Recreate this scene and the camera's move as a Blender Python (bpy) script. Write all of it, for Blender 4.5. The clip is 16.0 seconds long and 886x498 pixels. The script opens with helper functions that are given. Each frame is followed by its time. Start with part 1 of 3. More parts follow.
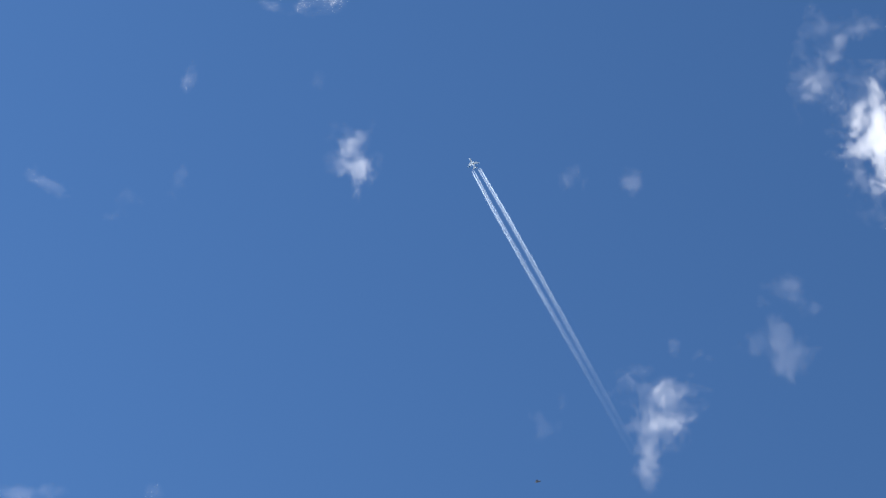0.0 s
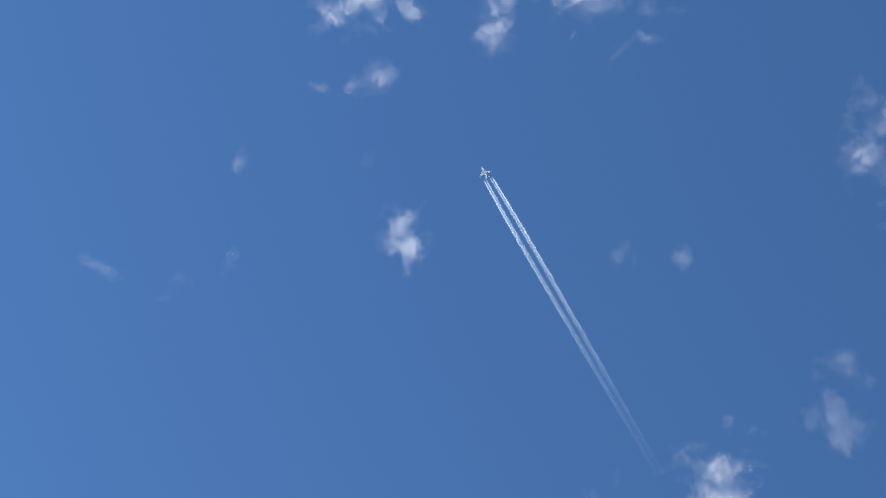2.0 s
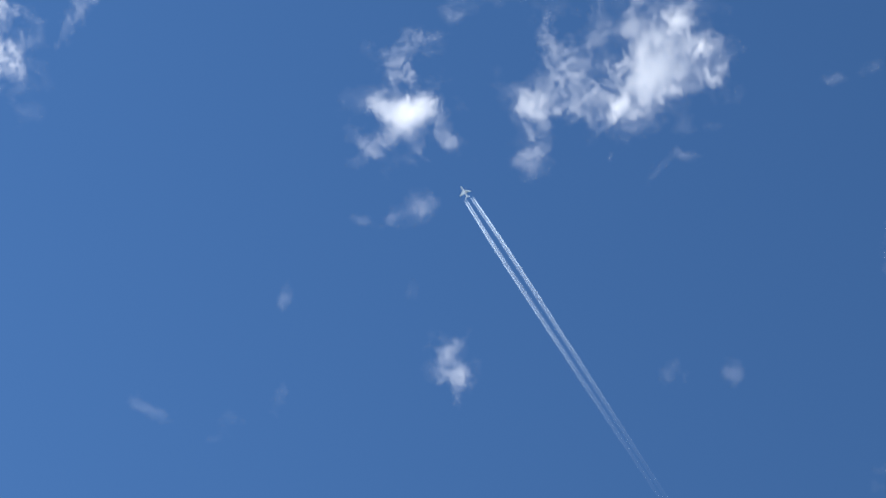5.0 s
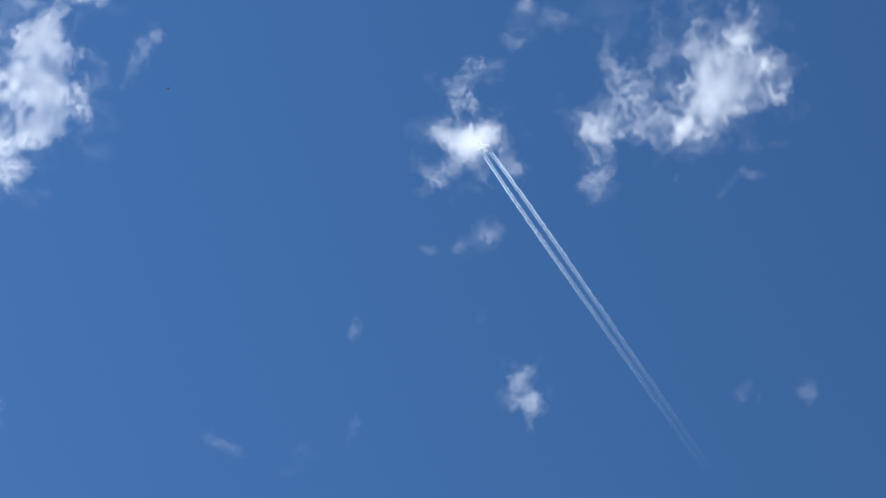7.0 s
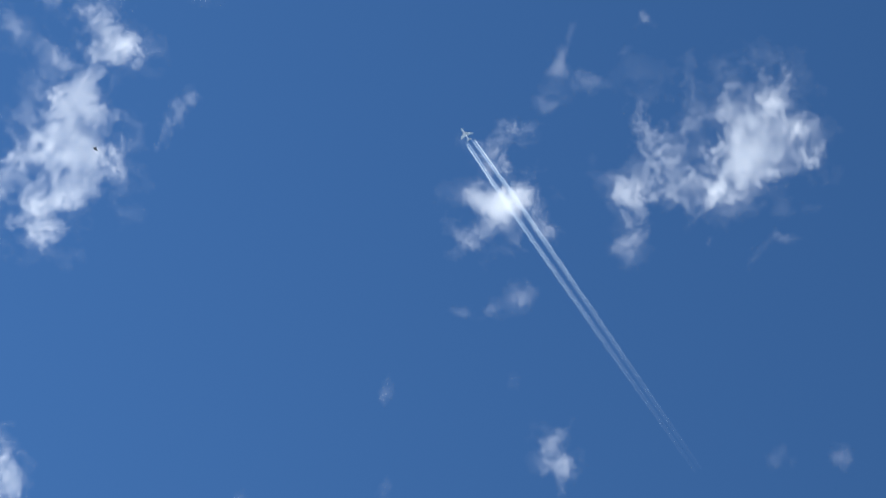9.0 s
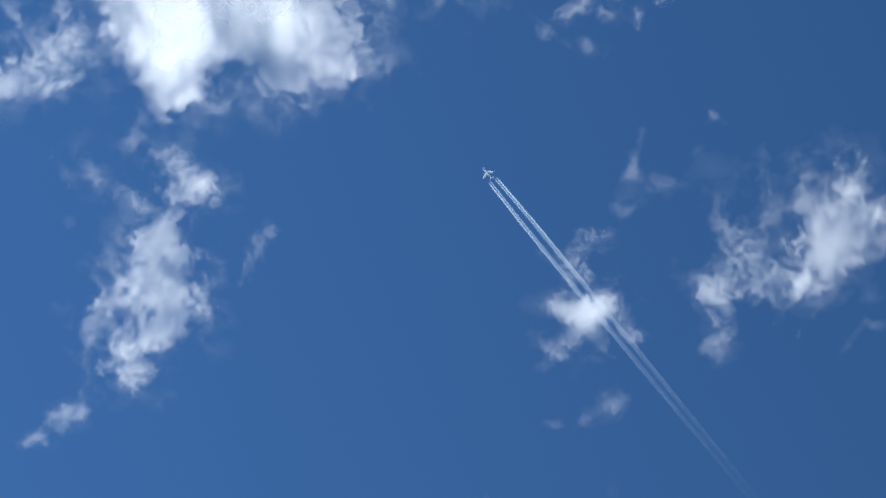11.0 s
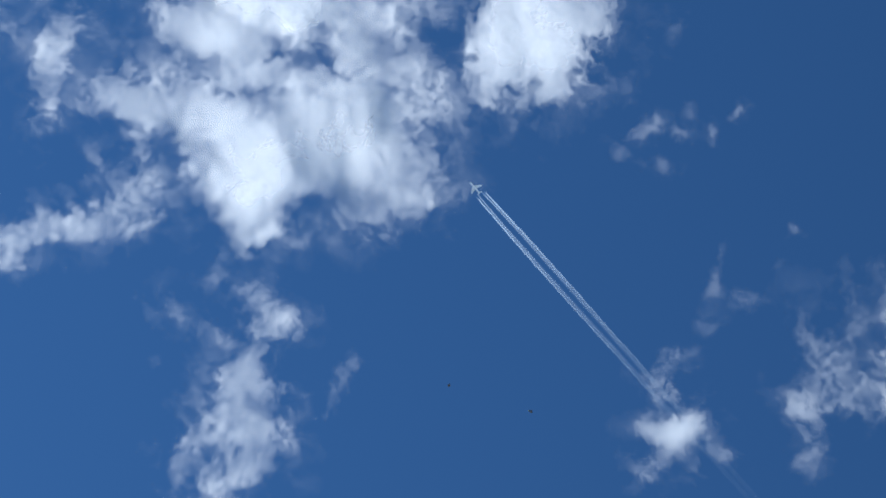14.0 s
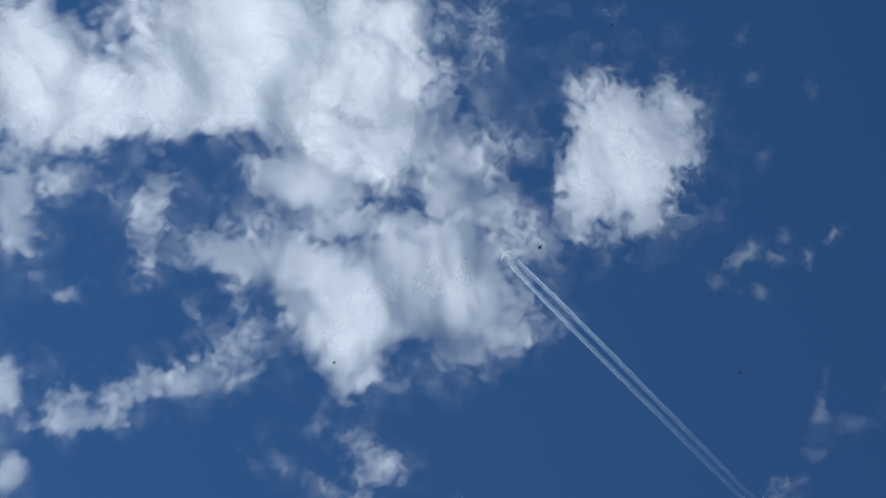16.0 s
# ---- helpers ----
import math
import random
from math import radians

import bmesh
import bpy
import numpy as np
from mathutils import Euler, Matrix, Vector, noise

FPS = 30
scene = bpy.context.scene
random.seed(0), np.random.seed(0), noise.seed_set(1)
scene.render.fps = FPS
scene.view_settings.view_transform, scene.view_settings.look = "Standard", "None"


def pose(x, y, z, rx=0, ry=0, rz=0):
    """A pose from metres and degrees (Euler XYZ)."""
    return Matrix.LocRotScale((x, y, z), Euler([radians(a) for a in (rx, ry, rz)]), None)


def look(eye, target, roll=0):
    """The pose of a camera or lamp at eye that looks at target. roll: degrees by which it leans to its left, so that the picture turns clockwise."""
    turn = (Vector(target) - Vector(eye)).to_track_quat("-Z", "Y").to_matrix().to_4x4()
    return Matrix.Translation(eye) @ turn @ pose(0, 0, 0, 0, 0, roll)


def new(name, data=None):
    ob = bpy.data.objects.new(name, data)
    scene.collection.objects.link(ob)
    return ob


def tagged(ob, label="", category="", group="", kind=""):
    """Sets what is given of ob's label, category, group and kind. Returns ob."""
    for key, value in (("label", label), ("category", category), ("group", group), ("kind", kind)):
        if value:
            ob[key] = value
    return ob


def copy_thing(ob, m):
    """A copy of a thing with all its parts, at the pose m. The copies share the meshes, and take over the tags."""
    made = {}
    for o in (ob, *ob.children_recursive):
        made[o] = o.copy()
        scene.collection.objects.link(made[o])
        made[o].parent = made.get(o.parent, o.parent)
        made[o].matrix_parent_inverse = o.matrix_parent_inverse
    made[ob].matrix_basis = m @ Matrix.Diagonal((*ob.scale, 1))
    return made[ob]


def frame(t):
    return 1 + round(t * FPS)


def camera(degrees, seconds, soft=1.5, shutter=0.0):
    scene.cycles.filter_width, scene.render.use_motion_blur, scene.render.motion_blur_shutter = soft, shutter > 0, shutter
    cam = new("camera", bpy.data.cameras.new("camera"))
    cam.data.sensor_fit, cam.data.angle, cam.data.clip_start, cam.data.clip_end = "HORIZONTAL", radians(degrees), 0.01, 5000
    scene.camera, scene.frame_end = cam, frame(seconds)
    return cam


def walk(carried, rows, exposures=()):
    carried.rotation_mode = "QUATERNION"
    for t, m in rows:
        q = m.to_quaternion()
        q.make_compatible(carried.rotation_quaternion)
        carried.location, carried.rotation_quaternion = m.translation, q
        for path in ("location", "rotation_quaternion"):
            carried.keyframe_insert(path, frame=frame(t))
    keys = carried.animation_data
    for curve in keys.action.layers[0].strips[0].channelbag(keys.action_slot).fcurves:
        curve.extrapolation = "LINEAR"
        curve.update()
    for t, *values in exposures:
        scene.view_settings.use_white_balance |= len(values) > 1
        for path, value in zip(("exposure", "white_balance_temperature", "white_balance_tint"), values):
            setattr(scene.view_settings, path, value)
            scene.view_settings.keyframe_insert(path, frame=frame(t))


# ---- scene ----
cam = camera(28.0, 16.0, soft=1.6)
EYE = (0.0, 0.0, 1.6)
scene.cycles.transparent_max_bounces = 40
CAMERA_ROWS = [
    (0.0, 145.831, -0.000, 0.000),
    (0.5, 146.338, 0.030, 0.072),
    (1.0, 146.995, -0.204, 0.406),
    (1.5, 147.691, -0.532, 0.961),
    (2.0, 148.338, -0.946, 1.537),
    (2.5, 148.944, -1.185, 2.116),
    (3.0, 149.410, -1.170, 2.658),
    (3.5, 150.139, -1.041, 3.093),
    (4.0, 151.145, -0.892, 3.732),
    (6.5, 153.026, -1.551, 6.339),
    (7.0, 153.239, -1.972, 7.279),
    (7.5, 153.491, -2.529, 7.846),
    (8.0, 153.765, -3.026, 7.708),
    (8.5, 154.287, -3.175, 7.377),
    (9.0, 155.243, -3.028, 7.481),
    (9.5, 156.424, -2.808, 8.303),
    (10.0, 157.458, -2.860, 9.824),
    (12.5, 159.255, -4.963, 14.670),
    (13.0, 159.511, -4.986, 14.772),
    (13.5, 160.579, -5.157, 15.093),
    (14.0, 162.510, -5.495, 15.658),
    (14.5, 164.563, -5.931, 16.429),
    (15.0, 165.976, -6.404, 17.352),
    (15.5, 166.607, -7.020, 18.268),
    (16.0, 166.608, -7.746, 19.214),
]
walk(cam, [(t, pose(*EYE, rx, ry, rz)) for t, rx, ry, rz in CAMERA_ROWS],
     exposures=[(0.0, 1.17, 6000, 3), (4.0, 1.08, 5920, 2), (7.0, 0.92, 5680, 0), (10.0, 0.73, 5530, -1), (12.5, 0.47, 5280, -2), (13.0, 0.46, 5220, -2), (13.5, 0.52, 5220, -2), (14.0, 0.34, 5200, -2), (14.5, 0.12, 5230, -2), (15.0, 0.03, 5330, -2), (16.0, -0.05, 5380, -2)])

# ---- daylight ----
SUN_HEIGHT, SUN_TURN = 48.0, 275.0          # degrees above the horizon; degrees clockwise from the y axis
world = bpy.data.worlds.new("sky")
scene.world = world
world.use_nodes = True
sky = world.node_tree.nodes.new("ShaderNodeTexSky")
sky.sky_type, sky.sun_disc = "NISHITA", False
sky.sun_elevation, sky.sun_rotation = radians(SUN_HEIGHT), radians(SUN_TURN)
sky.altitude, sky.air_density, sky.dust_density, sky.ozone_density = 200, 1.0, 0.0, 9.0
background = world.node_tree.nodes["Background"]
background.inputs["Strength"].default_value = 0.06
world.node_tree.links.new(sky.outputs[0], background.inputs["Color"])
to_sun = Vector((math.sin(radians(SUN_TURN)) * math.cos(radians(SUN_HEIGHT)),
                 math.cos(radians(SUN_TURN)) * math.cos(radians(SUN_HEIGHT)), math.sin(radians(SUN_HEIGHT))))
sun_data = bpy.data.lights.new("sun", "SUN")
sun_data.energy, sun_data.angle, sun_data.color = 4.6, radians(0.53), (1.0, 0.855, 0.75)
sun = new("sun", sun_data)
sun.matrix_world = look(to_sun * 50, (0, 0, 0))


# ---- materials ----
def material(name):
    m = bpy.data.materials.new(name)
    m.use_nodes = True
    m.node_tree.nodes.clear()
    return m, m.node_tree.nodes, m.node_tree.links


def varied(nodes, links, low, high, scales, detail=4.0):
    """A colour that wanders between two at a coarse and a fine scale, in the thing's own metres."""
    place = nodes.new("ShaderNodeTexCoord")
    mixed = None
    for scale in scales:
        n = nodes.new("ShaderNodeTexNoise")
        n.inputs["Scale"].default_value, n.inputs["Detail"].default_value = scale, detail
        links.new(place.outputs["Object"], n.inputs["Vector"])
        if mixed is None:
            mixed = n.outputs["Fac"]
        else:
            add = nodes.new("ShaderNodeMath")
            add.operation = "MULTIPLY_ADD"
            add.inputs[1].default_value = 0.5
            links.new(n.outputs["Fac"], add.inputs[0])
            half = nodes.new("ShaderNodeMath")
            half.operation = "MULTIPLY"
            half.inputs[1].default_value = 0.5
            links.new(mixed, half.inputs[0])
            links.new(half.outputs[0], add.inputs[2])
            mixed = add.outputs[0]
    ramp = nodes.new("ShaderNodeValToRGB")
    ramp.color_ramp.elements[0].position, ramp.color_ramp.elements[1].position = 0.35, 0.65
    ramp.color_ramp.elements[0].color, ramp.color_ramp.elements[1].color = (*low, 1), (*high, 1)
    links.new(mixed, ramp.inputs[0])
    return ramp.outputs[0], mixed


def mist(name, white, onward_share, cool=0.0):
    """Fine water droplets or ice: they scatter light both ways, most of it onward, and let the rest straight through.
    The mesh's own "hang" says how thick they hang."""
    m, nodes, links = material(name)
    colour, _ = varied(nodes, links, (white - 0.03 - 2 * cool, white - 0.025 - cool, white - 0.02), (white - 2 * cool, white - cool, white), (0.01, 0.06))
    back, onward, both = nodes.new("ShaderNodeBsdfDiffuse"), nodes.new("ShaderNodeBsdfTranslucent"), nodes.new("ShaderNodeMixShader")
    links.new(colour, back.inputs["Color"])
    links.new(colour, onward.inputs["Color"])
    both.inputs[0].default_value = onward_share
    links.new(back.outputs[0], both.inputs[1])
    links.new(onward.outputs[0], both.inputs[2])
    density = nodes.new("ShaderNodeAttribute")
    density.attribute_name = "hang"
    clear, veil, out = nodes.new("ShaderNodeBsdfTransparent"), nodes.new("ShaderNodeMixShader"), nodes.new("ShaderNodeOutputMaterial")
    links.new(density.outputs["Fac"], veil.inputs[0])
    links.new(clear.outputs[0], veil.inputs[1])
    links.new(both.outputs[0], veil.inputs[2])
    links.new(veil.outputs[0], out.inputs[0])
    return m


def solid(name, low, high, scales, rough=0.5, metal=0.0, bump=0.0):
    m, nodes, links = material(name)
    colour, fac = varied(nodes, links, low, high, scales)
    b, out = nodes.new("ShaderNodeBsdfPrincipled"), nodes.new("ShaderNodeOutputMaterial")
    links.new(colour, b.inputs["Base Color"])
    b.inputs["Roughness"].default_value, b.inputs["Metallic"].default_value = rough, metal
    if bump:
        h = nodes.new("ShaderNodeBump")
        h.inputs["Strength"].default_value = bump
        links.new(fac, h.inputs["Height"])
        links.new(h.outputs[0], b.inputs["Normal"])
    links.new(b.outputs[0], out.inputs[0])
    return m


CLOUD_MIST = mist("cloud_mist", 0.99, 0.6)
ICE = mist("ice_crystals", 0.99, 0.6, 0.12)
# both aircraft paints carry the blue of the hazy air below in their colour
HAZED_WHITE_PAINT = solid("hazed_white_aircraft_paint", (0.72, 0.8, 0.89), (0.79, 0.87, 0.94), (0.15, 1.2), 0.35)
HAZED_GREY_PAINT = solid("hazed_grey_wing_paint", (0.64, 0.73, 0.83), (0.72, 0.81, 0.9), (0.2, 1.5), 0.4)
BARE_METAL = solid("bare_metal", (0.5, 0.5, 0.52), (0.62, 0.62, 0.63), (0.5, 3.0), 0.3, 1.0)
DARK_GLASS = solid("dark_cabin_glass", (0.02, 0.02, 0.025), (0.03, 0.03, 0.035), (1.0, 4.0), 0.1)
INSECT_SHELL = solid("black_insect_shell", (0.012, 0.011, 0.01), (0.03, 0.026, 0.02), (300.0, 1500.0), 0.35)
INSECT_WING = solid("smoky_insect_wing", (0.025, 0.025, 0.03), (0.05, 0.05, 0.055), (300.0, 1500.0), 0.3)
# made-up pale surface: reflects daylight onto the plane and the cloud undersides
BOUNCE_GROUND = solid("pale_bounce_ground", (0.48, 0.53, 0.58), (0.58, 0.63, 0.69), (0.02, 1.5), 0.95, 0.0, 0.4)

# ---- the ground, one unseen sheet out to the horizon, added to bounce light up ----
bm = bmesh.new()
bmesh.ops.create_circle(bm, cap_ends=True, segments=96, radius=4500)
mesh = bpy.data.meshes.new("ground")
bm.to_mesh(mesh)
bm.free()
mesh.materials.append(BOUNCE_GROUND)
tagged(new("ground", mesh), "unseen open flat, pale bluish grey to bounce light upward", "ground", kind="structure")


# ---- clouds ----
def lattice(p, seed):
    """Smooth noise between 0 and 1 on a grid of one metre."""
    cell = np.floor(p)
    f = p - cell
    f = f * f * (3 - 2 * f)
    cell = cell.astype(np.int64)

    def corner(i, j, k):
        n = (cell[:, 0] + i) * 374761393 + (cell[:, 1] + j) * 668265263 + (cell[:, 2] + k) * 2147483647 + seed * 1274126177
        n = (n ^ (n >> 13)) * 1274126177
        n = (n ^ (n >> 16)) & 0xFFFFFF
        return n / 16777216.0

    x, y, z = f[:, 0], f[:, 1], f[:, 2]
    low = (corner(0, 0, 0) * (1 - x) + corner(1, 0, 0) * x) * (1 - y) + (corner(0, 1, 0) * (1 - x) + corner(1, 1, 0) * x) * y
    top = (corner(0, 0, 1) * (1 - x) + corner(1, 0, 1) * x) * (1 - y) + (corner(0, 1, 1) * (1 - x) + corner(1, 1, 1) * x) * y
    return low * (1 - z) + top * z


def billow(p, size, octaves, seed, rough=0.58):
    """Layered noise around 0, about -0.5 to 0.5, whose coarsest lumps are size metres."""
    total, weight, whole = np.zeros(len(p)), 1.0, 0.0
    for i in range(octaves):
        total += weight * (lattice(p * (2.03 ** i / size) + 19.7 * i, seed + i) - 0.5)
        whole += weight
        weight *= rough
    return total / whole


LAYER = 1800.0
SHEETS = (-1.0, -0.5, 0.0, 0.5, 1.0)


def sheet_mesh(name, rows, places, density, mat):
    """A sheet on a grid of that many rows, without the cells in which nothing hangs."""
    index = np.arange(len(places)).reshape(rows, -1)
    cells = np.stack([index[:-1, :-1], index[1:, :-1], index[1:, 1:], index[:-1, 1:]], -1).reshape(-1, 4)
    cells = cells[density[cells].max(1) > 0.0012]
    if not len(cells):
        return None
    used, flat = np.unique(cells, return_inverse=True)
    mesh = bpy.data.meshes.new(name)
    mesh.vertices.add(len(used))
    mesh.vertices.foreach_set("co", places[used].astype(np.float32).ravel())
    mesh.loops.add(4 * len(cells))
    mesh.loops.foreach_set("vertex_index", flat.astype(np.int32).ravel())
    mesh.polygons.add(len(cells))
    mesh.polygons.foreach_set("loop_start", np.arange(0, 4 * len(cells), 4, dtype=np.int32))
    mesh.polygons.foreach_set("use_smooth", np.ones(len(cells), dtype=bool))
    mesh.attributes.new("hang", "FLOAT", "POINT").data.foreach_set("value", density[used].astype(np.float32))
    mesh.update(calc_edges=True)
    mesh.materials.append(mat)
    return mesh


def step_up(x, low, high):
    s = np.clip((x - low) / (high - low), 0, 1)
    return s * s * (3 - 2 * s)


SPREADS = {}


def even(field, key):
    """Noise brought to a mean of 0 and a spread of 1."""
    if key not in SPREADS:
        SPREADS[key] = (float(field.mean()), float(field.std()) + 1e-9)
    middle, spread = SPREADS[key]
    return (field - middle) / spread


def cloud(label, lumps):
    """A cloud of five bulging sheets of mist, one inside the other. Each lump: its middle (x, y), its half length and half width
    in metres, its turn in degrees and its thickness (how much it hides)."""
    mid = np.mean([l[:2] for l in lumps], 0)
    reach = [2.4 * max(l[2], l[3]) + 10 for l in lumps]
    low = np.min([(l[0] - d, l[1] - d) for l, d in zip(lumps, reach)], 0) - mid
    high = np.max([(l[0] + d, l[1] + d) for l, d in zip(lumps, reach)], 0) - mid
    span = high - low
    cell = 1.2 if span[0] * span[1] < 140000 else 1.7
    nx, ny = int(span[0] / cell) + 2, int(span[1] / cell) + 2
    gx, gy = np.meshgrid(low[0] + cell * np.arange(nx), low[1] + cell * np.arange(ny), indexing="ij")
    flat = np.stack([gx.ravel(), gy.ravel(), np.zeros(nx * ny)], 1)
    # where the mist hangs, before the wind tears it
    bulge = gather(flat + (mid[0], mid[1], 0), lumps, 0.5)[0]
    near = bulge > 0.004
    at = flat[near] + (mid[0], mid[1], 0)
    size = np.median([min(l[2], l[3]) for l in lumps])
    crest = np.clip(bulge[near] / (bulge.max() + 1e-9), 0, 1)
    domes = np.abs(even(billow(at, 44.0, 3, 71), "dome"))
    height = np.zeros(len(flat))
    height[near] = 0.7 * min(size, 26.0) * crest * (0.9 + 0.35 * domes)
    swell = np.zeros(len(flat))
    swell[near] = RELIEF * min(1.0, size / 34.0) * step_up(bulge[near], 0.3, 2.2) * (even(billow(at, 75.0, 2, 81), "swell") + 0.3 * even(billow(at, 26.0, 3, 84), "ripple"))
    thing = new("cloud")
    thing.location = (mid[0], mid[1], LAYER)
    tagged(thing, label, "cloud", "clouds")
    loose = min(1.0, size / 15.0)
    grain = float(np.clip(size / 13.0, 0.75, 1.35))
    for level in SHEETS:
        z = level * height
        q = at.copy()
        q[:, 2] = 0.1 * z[near]
        drift = np.stack([even(billow(q + 300 * i, 40.0, 2, 31 + i), "drift") for i in range(2)], 1)
        curl = np.stack([even(billow(q + 300 * i, 11.0, 3, 51 + i), "curl") for i in range(2)], 1)
        drift -= (drift * crest[:, None]).sum(0) / crest.sum()
        curl -= (curl * crest[:, None]).sum(0) / crest.sum()
        torn = q.copy()
        torn[:, :2] += loose * (TEAR[0] * drift + TEAR[1] * curl)
        hang, body = gather(torn, lumps, 1.0)
        # threads: fine folds, drawn out along the wind's curls
        folds = q.copy()
        folds[:, :2] += 3.0 * drift + 2.2 * curl
        thread = even(np.abs(billow(folds, 10.0 * grain, 3, 91)), "thread")
        lump = 0.75 * even(billow(folds, 14.0 * grain, 5, 11, 0.7), "lump") + 0.6 * even(billow(q, 34.0 * grain, 2, 17), "patch")
        knot = 0.62 * lump + 0.5 * thread
        left = step_up(1.13 * body - KEEN * knot * (1 - 0.8 * body ** 3), 0.12, 1.08)
        thin = 1 - step_up(hang, 0.35, 1.3)
        fine = np.clip(np.exp(-(0.05 + 0.62 * thin) * knot), 0.12, 2.6)
        amount = hang * left * fine
        haze = gather(q + np.pad(4.0 * drift + 2.0 * curl, ((0, 0), (0, 1))), lumps, 0.4)[0]
        amount += HAZE * np.clip(haze, 0, 0.7) * np.clip(np.exp(-0.7 * lump) - 0.3, 0, 2.5)
        amount = 12.0 * (1 - np.exp(-(amount + 0.24 * amount ** 2) / 12.0))
        density = np.zeros(len(flat))
        density[near] = 1 - np.exp(-THICK * amount * (1.25 - 0.4 * abs(level)) / len(SHEETS))
        mesh = sheet_mesh("mist_layer", nx, np.stack([flat[:, 0], flat[:, 1], z + swell], 1), density, CLOUD_MIST)
        if mesh:
            ob = new("mist_layer", mesh)
            tagged(ob, kind="stuff").parent = thing


def gather(p, lumps, sharp):
    """How thick the lumps hang at each place, and how far inside them it lies (1 in the middle of one, 0 outside)."""
    hang, outside = np.zeros(len(p)), np.ones(len(p))
    for x, y, a, b, turn, thick in lumps:
        c, s = math.cos(radians(turn)), math.sin(radians(turn))
        u, v = p[:, 0] - x, p[:, 1] - y
        r2 = ((c * u + s * v) / max(a, 1)) ** 2 + ((c * v - s * u) / max(b, 1)) ** 2
        inside = np.exp(-(r2 * 0.55 * sharp) ** 1.25)
        hang += thick * inside
        outside *= 1 - 0.97 * inside
    return hang, 1 - outside


TEAR, KEEN, THICK, RELIEF, HAZE = (2.6, 2.0), 0.34, 0.38, 6.0, 0.19
cloud("small upright tuft of torn white cloud", [
    (-114, 1074, 20, 8, -80, 0.146), (-120, 1099, 16, 6, -80, 0.104), (-96, 1105, 11, 10, -89, 0.187), (-107, 1108, 13, 9, 0, 0.104), (-104, 1138, 12, 6, -84, 0.114),
    (-97, 1060, 10, 6, -33, 0.062), (-98, 1085, 11, 4, 83, 0.052),
])
cloud("ragged white cloud with a thin hanging tail", [
    (236, 1434, 16, 7, -13, 0.104), (271, 1441, 24, 12, 6, 0.169), (296, 1439, 17, 11, 86, 0.117), (275, 1488, 24, 17, 63, 0.208), (300, 1471, 17, 15, 86, 0.130),
    (274, 1536, 34, 12, 79, 0.169), (292, 1517, 22, 14, -55, 0.130), (251, 1502, 16, 14, 0, 0.098), (278, 1576, 26, 10, 86, 0.104), (278, 1608, 16, 7, 86, 0.046),
    (318, 1478, 21, 11, 86, 0.052), (295, 1369, 13, 8, 70, 0.046), (258, 1408, 20, 8, 0, 0.039), (330, 1388, 14, 7, 49, 0.033),
])
cloud("thin half-transparent tuft of white cloud", [
    (430, 1288, 18, 15, 66, 0.070), (464, 1314, 12, 9, 76, 0.050), (422, 1349, 20, 17, 64, 0.090), (436, 1381, 21, 18, 21, 0.110),
    (444, 1416, 14, 9, 80, 0.090), (398, 1363, 13, 10, 75, 0.050),
])
cloud("torn curl of white cloud with faint upper veil", [
    (426, 987, 23, 8, -88, 0.165), (435, 961, 13, 9, -69, 0.110), (451, 938, 11, 6, -47, 0.110), (475, 916, 21, 11, -17, 0.083), (405, 945, 27, 8, -87, 0.033),
    (440, 998, 14, 13, 83, 0.055), (422, 912, 15, 6, 57, 0.033),
])
cloud("dense bright white cloud fragment", [
    (515, 1054, 33, 18, 74, 0.780), (482, 1038, 20, 8, 78, 0.292), (494, 1077, 13, 10, 0, 0.338), (525, 1106, 26, 10, 66, 0.390), (544, 1077, 45, 27, 65, 0.825),
    (498, 1011, 17, 7, 66, 0.300),
])
cloud("faint white puff of cloud", [
    (-293, 986, 11, 8, -79, 0.106),
])
cloud("faint white puff of cloud", [
    (148, 1122, 11, 10, 5, 0.064), (157, 1110, 7, 7, 23, 0.054),
])
cloud("faint white puff of cloud", [
    (216, 1124, 10, 8, 66, 0.054), (228, 1132, 10, 7, 83, 0.064),
])
cloud("barely visible wisp of cloud", [
    (-144, 988, 12, 7, -65, 0.032),
])
cloud("barely visible wisp of cloud", [
    (-312, 1113, 10, 5, -70, 0.042), (-319, 1134, 16, 7, -69, 0.032),
])
cloud("thin slanting streak of cloud", [
    (-472, 1129, 19, 7, 40, 0.056), (-487, 1116, 9, 6, 25, 0.040),
])
cloud("barely visible wisp of cloud", [
    (132, 1509, 16, 8, 88, 0.038), (119, 1483, 11, 10, 14, 0.032), (153, 1457, 17, 7, 87, 0.028),
])
cloud("barely visible wisp of cloud", [
    (-376, 1146, 19, 11, -3, 0.020), (-395, 1166, 11, 9, -11, 0.032),
])
cloud("low flat puff of thin cloud", [
    (-575, 1622, 17, 9, -3, 0.085), (-529, 1618, 15, 10, -6, 0.060),
])
cloud("faint white puff of cloud", [
    (-390, 1618, 14, 12, -17, 0.054),
])
cloud("white cloud fragment with soft edge", [
    (-762, 1052, 21, 11, -74, 0.56), (-755, 1067, 11, 8, -68, 0.56), (-759, 1018, 16, 7, -74, 0.32), (-783, 1088, 17, 11, -70, 0.35),
    (-790, 1054, 25, 14, -72, 0.49),
])
cloud("flat broken strip of thin white cloud", [
    (-195, 890, 14, 5, 8, 0.088), (-127, 878, 11, 10, 53, 0.144), (-157, 892, 8, 6, 1, 0.077), (-111, 874, 9, 5, -86, 0.049),
])
cloud("barely visible wisp of cloud", [
    (337, 761, 9, 5, 5, 0.049), (370, 750, 15, 6, -19, 0.035),
])
